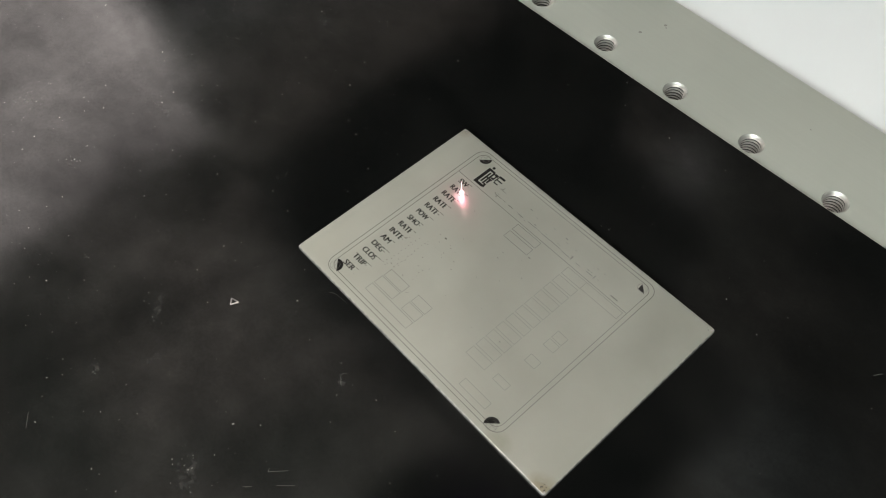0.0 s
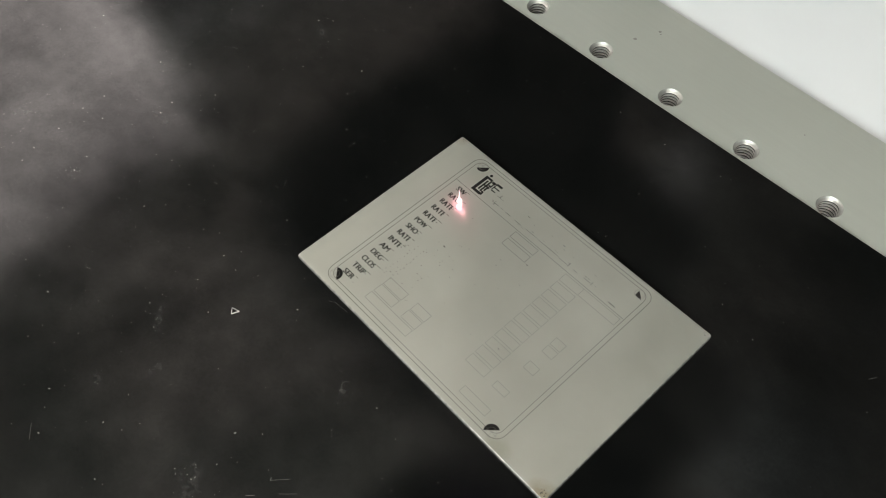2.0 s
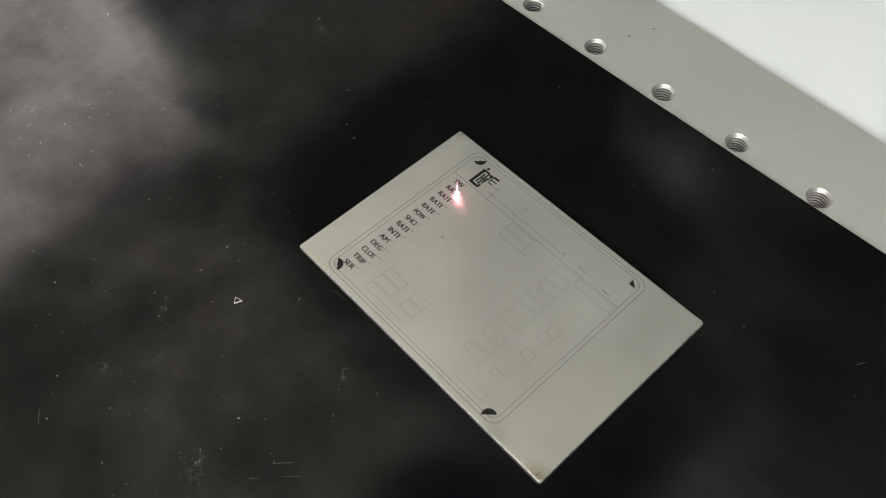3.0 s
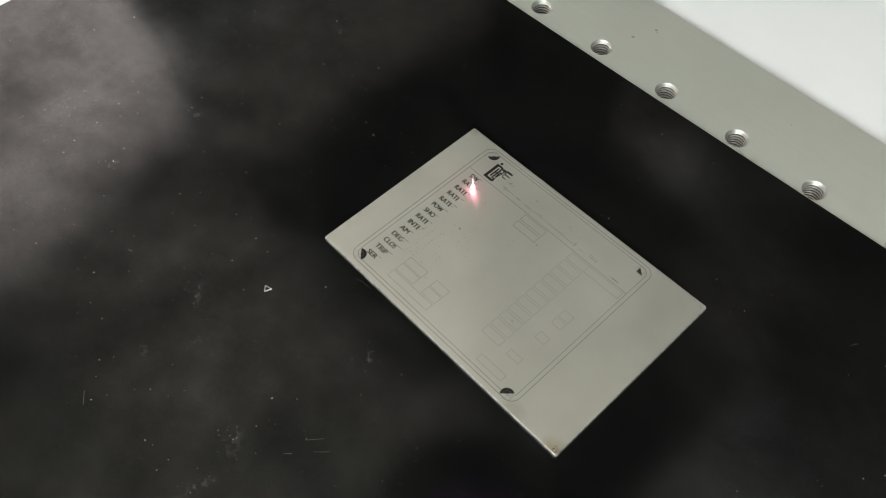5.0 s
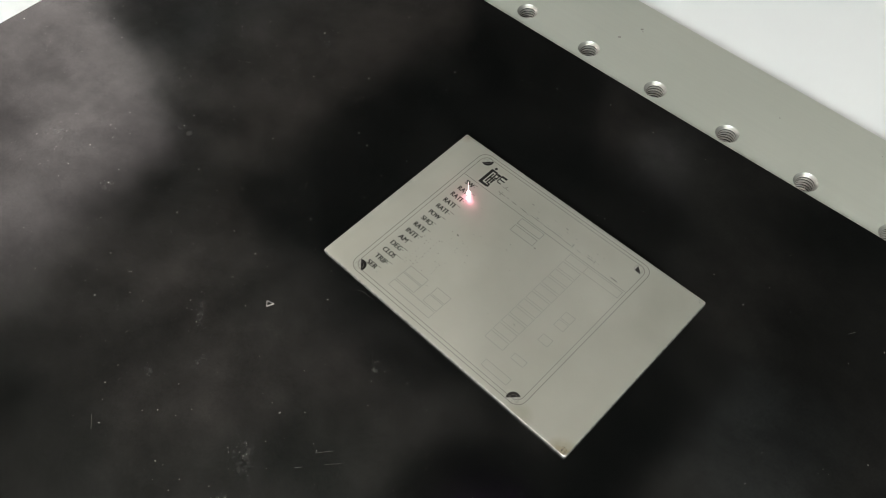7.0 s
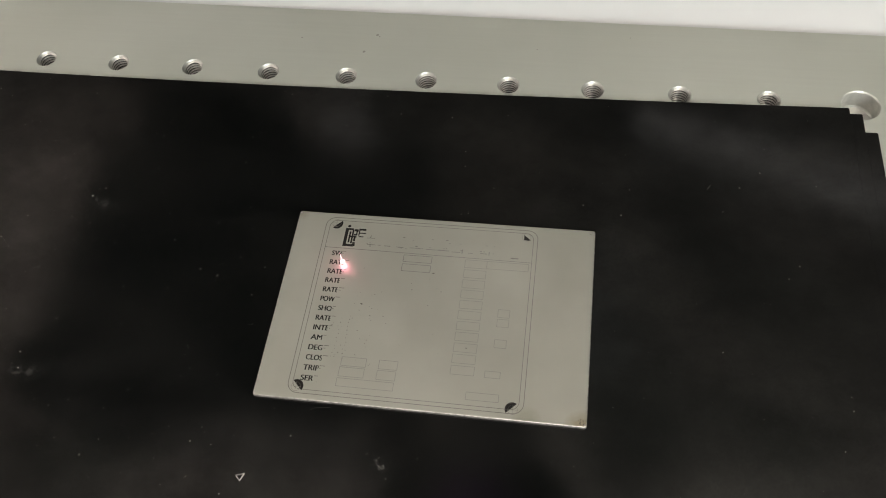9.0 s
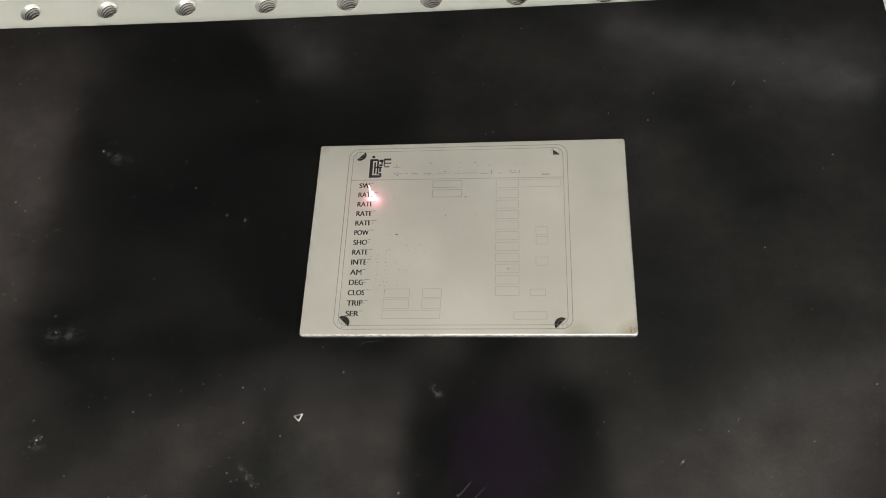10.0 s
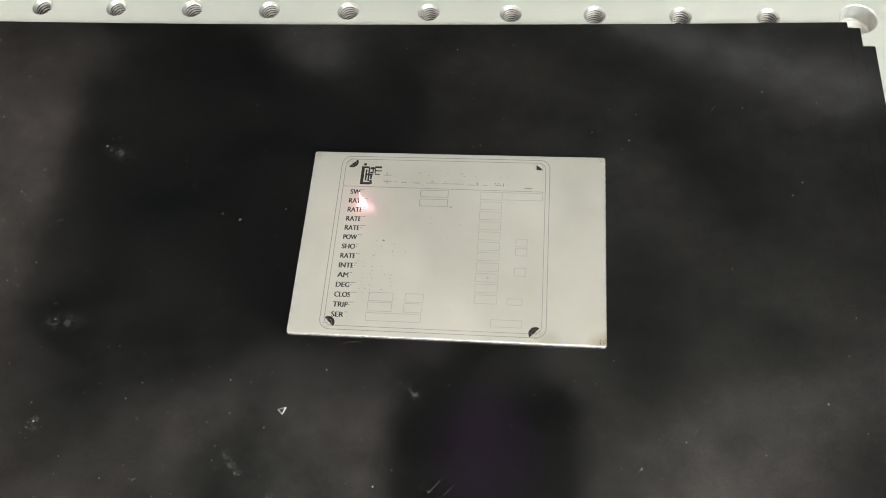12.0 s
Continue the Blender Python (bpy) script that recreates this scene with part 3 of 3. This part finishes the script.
part("corner_mark", wedge, INK, plate, "small black filled wedge")
lines("register_ring", [((62.2 + 1.15 * math.cos(k * 0.314), 50.4 + 1.15 * math.sin(k * 0.314)), (62.2 + 1.15 * math.cos((k + 1) * 0.314), 50.4 + 1.15 * math.sin((k + 1) * 0.314))) for k in range(20)], 0.10, FAINT)
corner_mark(10.3, 3.3, Q, 1.75, 1.45, "black filled half disc")
corner_mark(62.6, 2.7, 3 * Q, 1.75, 1.45, "black filled half disc")

# soot specks, rows of etched dots and dark corner scuffs on the plate
sp = bmesh.new()
for x, y, r in [(22.1, 26.9, 0.30), (39.2, 37.4, 0.26), (34.3, 32.1, 0.14), (41.9, 32.2, 0.14), (50.1, 17.2, 0.24), (34.0, 34.0, 0.12)] + \
        [(rng.uniform(12, 45), rng.uniform(10, 42), rng.uniform(0.05, 0.13)) for _ in range(26)] + \
        [(rng.gauss(21, 4), rng.gauss(17, 7), rng.uniform(0.05, 0.14)) for _ in range(26)]:
    a = rng.uniform(0, 3)
    prism(sp, [mm((x + r * (1.5 if k % 3 else 0.8) * math.cos(a + k * 1.047), y + 0.6 * r * math.sin(a + k * 1.047))) for k in range(6)], Z0, Z1)
for k in range(22):
    x, y, r = 17.6 + 2.3 * (k % 2) + rng.gauss(0, 0.25), 11.8 + 1.05 * (k // 2) + rng.gauss(0, 0.1), rng.uniform(0.07, 0.13)
    prism(sp, [mm((x + r * math.cos(j * 1.047), y + r * math.sin(j * 1.047))) for j in range(6)], Z0, Z1)
for cx, cy, n in ((79.0, 0.9, 9), (0.7, 53.2, 6), (78.4, 1.6, 5), (79.2, 52.9, 4)):
    for _ in range(n):
        x, y, r, a = cx + rng.gauss(0, 0.35), cy + rng.gauss(0, 0.22), rng.uniform(0.06, 0.2), rng.uniform(0, 3)
        if 0.3 < x < 79.7 and 0.3 < y < 53.6:
            prism(sp, [mm((x + r * math.cos(a + k * 1.047), y + 0.7 * r * math.sin(a + k * 1.047))) for k in range(6)], Z0, Z1)
tagged(part("soot_dots_and_scuffs", sp, SOOT), "dark soot specks, etched dots and corner scuffs on the steel plate", "soot", kind="stuff")

# small oil stains on the table's rim
st = bmesh.new()
for x, y, r in STAINS:
    a0 = rng.uniform(0, 3)
    prism(st, [mm((x + r * rng.uniform(0.7, 1.2) * math.cos(a0 + k * 0.7), y + r * rng.uniform(0.7, 1.2) * math.sin(a0 + k * 0.7))) for k in range(9)], TABLE_Z - 0.01 * MM, TABLE_Z + 0.006 * MM)
tagged(part("oil_stains", st, STAIN), "small grey oil stains on the aluminium table", "stains", kind="stuff")

# ---- laser spark on the plate ----
spark = tagged(empty("laser_spark", (14.9 * MM, 38.6 * MM, PT * MM)), "glowing pink-white laser spark on the steel plate", "spark")
core = bmesh.new()
bmesh.ops.create_icosphere(core, subdivisions=3, radius=1.0)
for v in core.verts:
    n = 1 + 0.35 * noise.noise(v.co * 2.1)
    v.co = Vector((v.co.x * 0.52 * n, v.co.y * 0.52 * n, 0.5 + v.co.z * 0.55)) * MM
part("core", core, SPARK_CORE, spark, "white-hot glowing core")
pl = bmesh.new()
ringwall(pl, [(0.10 * MM, 0.8 * MM), (0.075 * MM, 2.0 * MM), (0.05 * MM, 3.4 * MM), (0.015 * MM, 5.0 * MM)], 10)
part("plume", pl, SPARK_PLUME, spark, "thin glowing streak rising from the core")
sl = bpy.data.lights.new("spark_light", "POINT")
sl.energy, sl.color, sl.shadow_soft_size = 0.0005, (1.0, 0.26, 0.40), 0.0006
slo = new("spark_light", sl)
slo.location = (14.9 * MM, 38.6 * MM, PT * MM + 2.4 * MM)

# ---- laser head above the plate; unseen rear parts placed for their dark reflections ----
head = tagged(empty("engraving_machine", (0.042, 0.018, 0.205)), "black laser scan head and column over the work table", "machine")
hb = bmesh.new()
ringwall(hb, [(0.027, 0.0015), (0.027, 0.0), (0.047, 0.0), (0.049, 0.002), (0.049, 0.03), (0.053, 0.034), (0.053, 0.115)], 48)
part("lens_housing", hb, DARK, head)
lb = bmesh.new()
ringwall(lb, [(0.027, 0.003), (0.021, 0.0012), (0.011, 0.0004), (0.001, 0.0)], 48)
part("lens", lb, LENS, head, "purple coated lens glass")
part("body", box(-0.048, 0.048, -0.048, 0.048, 0.115, 0.20, 0.012), DARK, head)
part("rear_block", box(-0.327, -0.064, 0.082, 0.300, 0.095, 0.24, 0.008), CHARCOAL, head, "wide charcoal block behind the scan head, placed for its dark reflection")
# unseen arm, crossbar, column and bracket, added to join and carry the rest
part("arm", box(-0.028, 0.028, 0.046, 0.235, 0.125, 0.19, 0.006), DARK, head)
part("crossbar", box(-0.070, -0.026, 0.170, 0.230, 0.13, 0.185, 0.004), DARK, head)
part("column", box(-0.347, -0.247, 0.360, 0.460, -0.2076, 0.42, 0.006), DARK, head)
part("bracket", box(-0.322, -0.272, 0.295, 0.365, 0.12, 0.22, 0.004), DARK, head)

# ---- dust, scratches and chips on the black sheet ----
chip = bmesh.new()


def blade(bm, a, b, wa, wb, za, zb):
    """A tapered sliver of swarf from a to b, in mm, that rises from za to zb."""
    dx, dy = b[0] - a[0], b[1] - a[1]
    k = 1 / math.hypot(dx, dy)
    nx, ny = -dy * k, dx * k
    lo = [(a[0] - nx * wa, a[1] - ny * wa, 0.0), (b[0] - nx * wb, b[1] - ny * wb, 0.0), (b[0] + nx * wb, b[1] + ny * wb, 0.0), (a[0] + nx * wa, a[1] + ny * wa, 0.0)]
    hi = [(*lo[0][:2], za), (*lo[1][:2], zb), (*lo[2][:2], zb * 0.35), (*lo[3][:2], za * 0.35)]
    vl, vh = [bm.verts.new(Vector(p) * MM) for p in lo], [bm.verts.new(Vector(p) * MM) for p in hi]
    for i in range(4):
        j = (i + 1) % 4
        bm.faces.new((vl[i], vl[j], vh[j], vh[i]))
    bm.faces.new(vh)
    bm.faces.new(list(reversed(vl)))


blade(chip, (-1.0, 0.25), (0.9, 0.8), 0.07, 0.10, 0.06, 0.08)
blade(chip, (0.95, 0.85), (0.25, -0.95), 0.15, 0.06, 0.12, 0.06)
blade(chip, (0.25, -0.9), (-0.95, 0.2), 0.06, 0.06, 0.05, 0.05)
cp = part("metal_chip", chip, CHIP)
cp.location = (1.75 * MM, -19.6 * MM, 0.0)
tagged(cp, "small bent bright metal chip lying on the black sheet", "metal chip")


def fleck(bm, x, y, r, stretch, a):
    """A low irregular crumb."""
    c, s = math.cos(a), math.sin(a)
    base_pts = []
    for k in range(5):
        t = k * 2 * math.pi / 5
        u, v = r * stretch * math.cos(t) * rng.uniform(0.7, 1.2), r * math.sin(t) * rng.uniform(0.7, 1.2)
        base_pts.append(((x + u * c - v * s) * MM, (y + u * s + v * c) * MM))
    lo = [bm.verts.new((*p, 0.0)) for p in base_pts]
    top = bm.verts.new((x * MM, y * MM, r * 0.8 * MM))
    for k in range(5):
        bm.faces.new((lo[k], lo[(k + 1) % 5], top))


def clear(x, y):
    return not (-1 < x < 81 and -1 < y < 55)


dust = bmesh.new()
for _ in range(980):
    x, y = rng.uniform(-140, 140), rng.uniform(-72, 98)
    if rng.random() < 0.5:
        x = rng.uniform(-130, 0)
    if clear(x, y):
        fleck(dust, x, y, 0.035 + 0.11 * rng.random() ** 5, rng.choice((1, 1, 1, 1.6, 2.4)), rng.uniform(0, 6.3))
# crumbs that stand out
for x, y, r in ((86.5, 60.1, 0.22), (123.1, 76.9, 0.2), (131.0, 48.2, 0.2), (-33.2, 42.2, 0.2), (-61.9, 54.7, 0.3), (-73.0, 69.2, 0.18),
                (-62.4, 1.3, 0.25), (-13.3, -32.5, 0.18), (87.6, -28.6, 0.22), (-60.6, -25.6, 0.28),
                (-34.9, -14.5, 0.16), (-46.1, -5.6, 0.16), (-71.4, -11.2, 0.15), (62.7, -12.4, 0.14), (-30.6, 27.4, 0.12), (46.0, 57.5, 0.18), (43.2, 73.2, 0.16),
                (42.7, 78.4, 0.12), (-47.6, 77.7, 0.15), (-22.2, -11.8, 0.12), (-13.2, -29.1, 0.14), (-12.1, -34.4, 0.13), (-18.6, -9.6, 0.12), (39.4, -21.1, 0.12)):
    fleck(dust, x, y, r * 0.7, 1.3, rng.uniform(0, 6))
# finer specks strewn between them
FINE_WEST = [(-47.2, 64.1), (-46.9, 71.3), (-29.5, 59.5), (-19.6, 54.6), (-82.8, 57.1), (-47.0, 83.0), (-19.8, 83.1), (-18.5, 81.0), (-50.6, 35.4), (-52.9, 35.0), (-43.3, 32.5), (-66.2, 36.3),
              (-80.0, 36.1), (-27.2, 37.4), (-49.9, 24.1), (-61.9, 23.9), (-72.6, 17.3), (-77.6, 14.6), (-53.6, 12.6), (-5.2, 19.1), (-86.0, 29.8), (-12.4, 47.6), (-55.8, 9.6), (-43.2, -5.2),
              (-34.1, -23.6), (-26.7, -21.7), (-19.6, 3.3), (-40.1, -38.3), (-17.4, -31.1), (-51.7, -38.0)]
FINE_SOUTH = [(-20.0, -17.5), (-7.1, -12.9), (-72.9, -33.9), (-89.2, -27.7), (-10.8, -33.9), (-16.1, -40.5), (-17.5, -48.5), (-11.3, -55.1), (3.3, -48.0), (10.6, -44.2), (10.7, -49.7), (2.6, -57.8),
              (5.1, -55.2), (-2.0, -24.0), (7.5, -40.0), (29.1, -42.8), (30.2, -32.2), (22.1, -25.5), (19.6, -35.9), (16.8, -62.1), (37.3, -35.8), (-11.0, -20.9), (21.2, -12.7), (9.3, -53.2)]
for x, y in FINE_WEST + FINE_SOUTH:
    fleck(dust, x, y, rng.uniform(0.055, 0.10), rng.choice((1.0, 1.2, 1.9)), rng.uniform(0, 6))
tagged(part("dust_specks", dust, DUST), "pale dust specks scattered over the black sheet", "dust", kind="stuff")

# coarser grains that cling to the smudges
grit = bmesh.new()
for cx, cy, sx, sy, turn in SMUDGES:
    for _ in range(12 + int(sx * sy * 0.6)):
        u, v = rng.gauss(0, sx * 0.4), rng.gauss(0, sy * 0.4)
        x, y = cx + u * math.cos(turn) - v * math.sin(turn), cy + u * math.sin(turn) + v * math.cos(turn)
        if clear(x, y):
            fleck(grit, x, y, 0.02 + 0.07 * rng.random() ** 3, rng.choice((1, 1.5, 3)), turn + rng.gauss(1.2, 0.5))
tagged(part("smudge_grit", grit, DIM_DUST), "dim grey grit clinging to finger smudges on the sheet", "grit", kind="stuff")

# fine scratches
scr = bmesh.new()
for a, b, w in (((-5.1, -66.4), (-2.2, -68.4), 0.10), ((39.3, -36.8), (41.8, -33.7), 0.08), ((39.3, -36.8), (38.9, -36.2), 0.16), ((42.7, -37.2), (45.2, -34.5), 0.06),
                ((38.4, -42.3), (39.6, -40.9), 0.10), ((109.0, 70.2), (110.0, 71.9), 0.14), ((87.0, -29.2), (88.0, -28.0), 0.12), ((-70.0, 30.0), (-68.5, 30.6), 0.08),
                ((-20.5, 12.0), (-19.6, 10.6), 0.07), ((100.0, -20.0), (100.6, -18.6), 0.07), ((64.0, -30.5), (64.4, -29.8), 0.08)):
    stroke(scr, mm(a), mm(b), w * 0.45 * MM, 0.0, 0.02 * MM)
tagged(part("scratches", scr, DIM_DUST), "fine pale scratches in the black coating", "scratches", kind="stuff")


# curled fibres caught on the sheet
def fibre(points, label):
    """A thin curved hair through points in mm, lying on the sheet."""
    cu = bpy.data.curves.new("fibre", "CURVE")
    cu.dimensions, cu.bevel_depth, cu.bevel_resolution, cu.resolution_u = "3D", 0.016 * MM, 1, 8
    sp_line = cu.splines.new("BEZIER")
    sp_line.bezier_points.add(len(points) - 1)
    for bp, (x, y, z) in zip(sp_line.bezier_points, points):
        bp.co = (x * MM, y * MM, (z + 0.02) * MM)
        bp.handle_left_type = bp.handle_right_type = "AUTO"
    tmp = new("fibre", cu)
    bpy.context.view_layer.update()
    me = bpy.data.meshes.new_from_object(tmp.evaluated_get(bpy.context.evaluated_depsgraph_get()))
    bpy.data.objects.remove(tmp)
    me.materials.clear()
    me.materials.append(DIM_DUST)
    return tagged(new("fibre", me), label, "fibre", "fibres on the black sheet")


fibre([(14.6, -2.1, 0.0), (16.0, -1.4, 0.25), (17.8, -1.2, 0.2), (19.6, -0.9, 0.0)], "thin pale curved hair beside the steel plate")
fibre([(34.6, -14.4, 0.0), (33.2, -13.6, 0.15), (32.7, -12.4, 0.15), (33.4, -11.6, 0.0)], "short curled pale hair on the black sheet")

# ragged bright burr along the cut edges of the steel plate
burr = bmesh.new()
for _ in range(150):
    side = rng.choice((0, 0, 0, 1, 2))
    if side == 0:
        x, y, dx, dy = rng.uniform(1, 79), rng.uniform(0.08, 0.22), 1, 0
    elif side == 1:
        x, y, dx, dy = rng.uniform(0.08, 0.22), rng.uniform(1, 53), 0, 1
    else:
        x, y, dx, dy = rng.uniform(79.78, 79.92), rng.uniform(1, 53), 0, 1
    n, w = rng.uniform(0.15, 0.8), rng.uniform(0.03, 0.08)
    blade(burr, (x - dx * n / 2, y - dy * n / 2), (x + dx * n / 2, y + dy * n / 2), w, w * 0.4, rng.uniform(0.10, 0.17), 0.08)
for v in burr.verts:
    v.co.z += (PT - 0.14) * MM
part("edge_burr", burr, CHIP, plate, "ragged bright burr along the cut edge")
# worn bright corners
for cx, cy in ((0.45, 0.45), (0.5, 53.4), (79.5, 0.5), (79.55, 53.4)):
    worn = bmesh.new()
    for _ in range(7):
        x, y, r, a = cx + rng.gauss(0, 0.16), cy + rng.gauss(0, 0.16), rng.uniform(0.08, 0.22), rng.uniform(0, 3)
        x, y = min(max(x, 0.3), 79.7), min(max(y, 0.3), 53.6)
        prism(worn, [mm((x + r * math.cos(a + k * 1.047), y + 0.6 * r * math.sin(a + k * 1.047))) for k in range(6)], Z0, Z1 + rng.uniform(0, 0.02) * MM)
    part("worn_corner", worn, CHIP, plate, "bright worn corner")
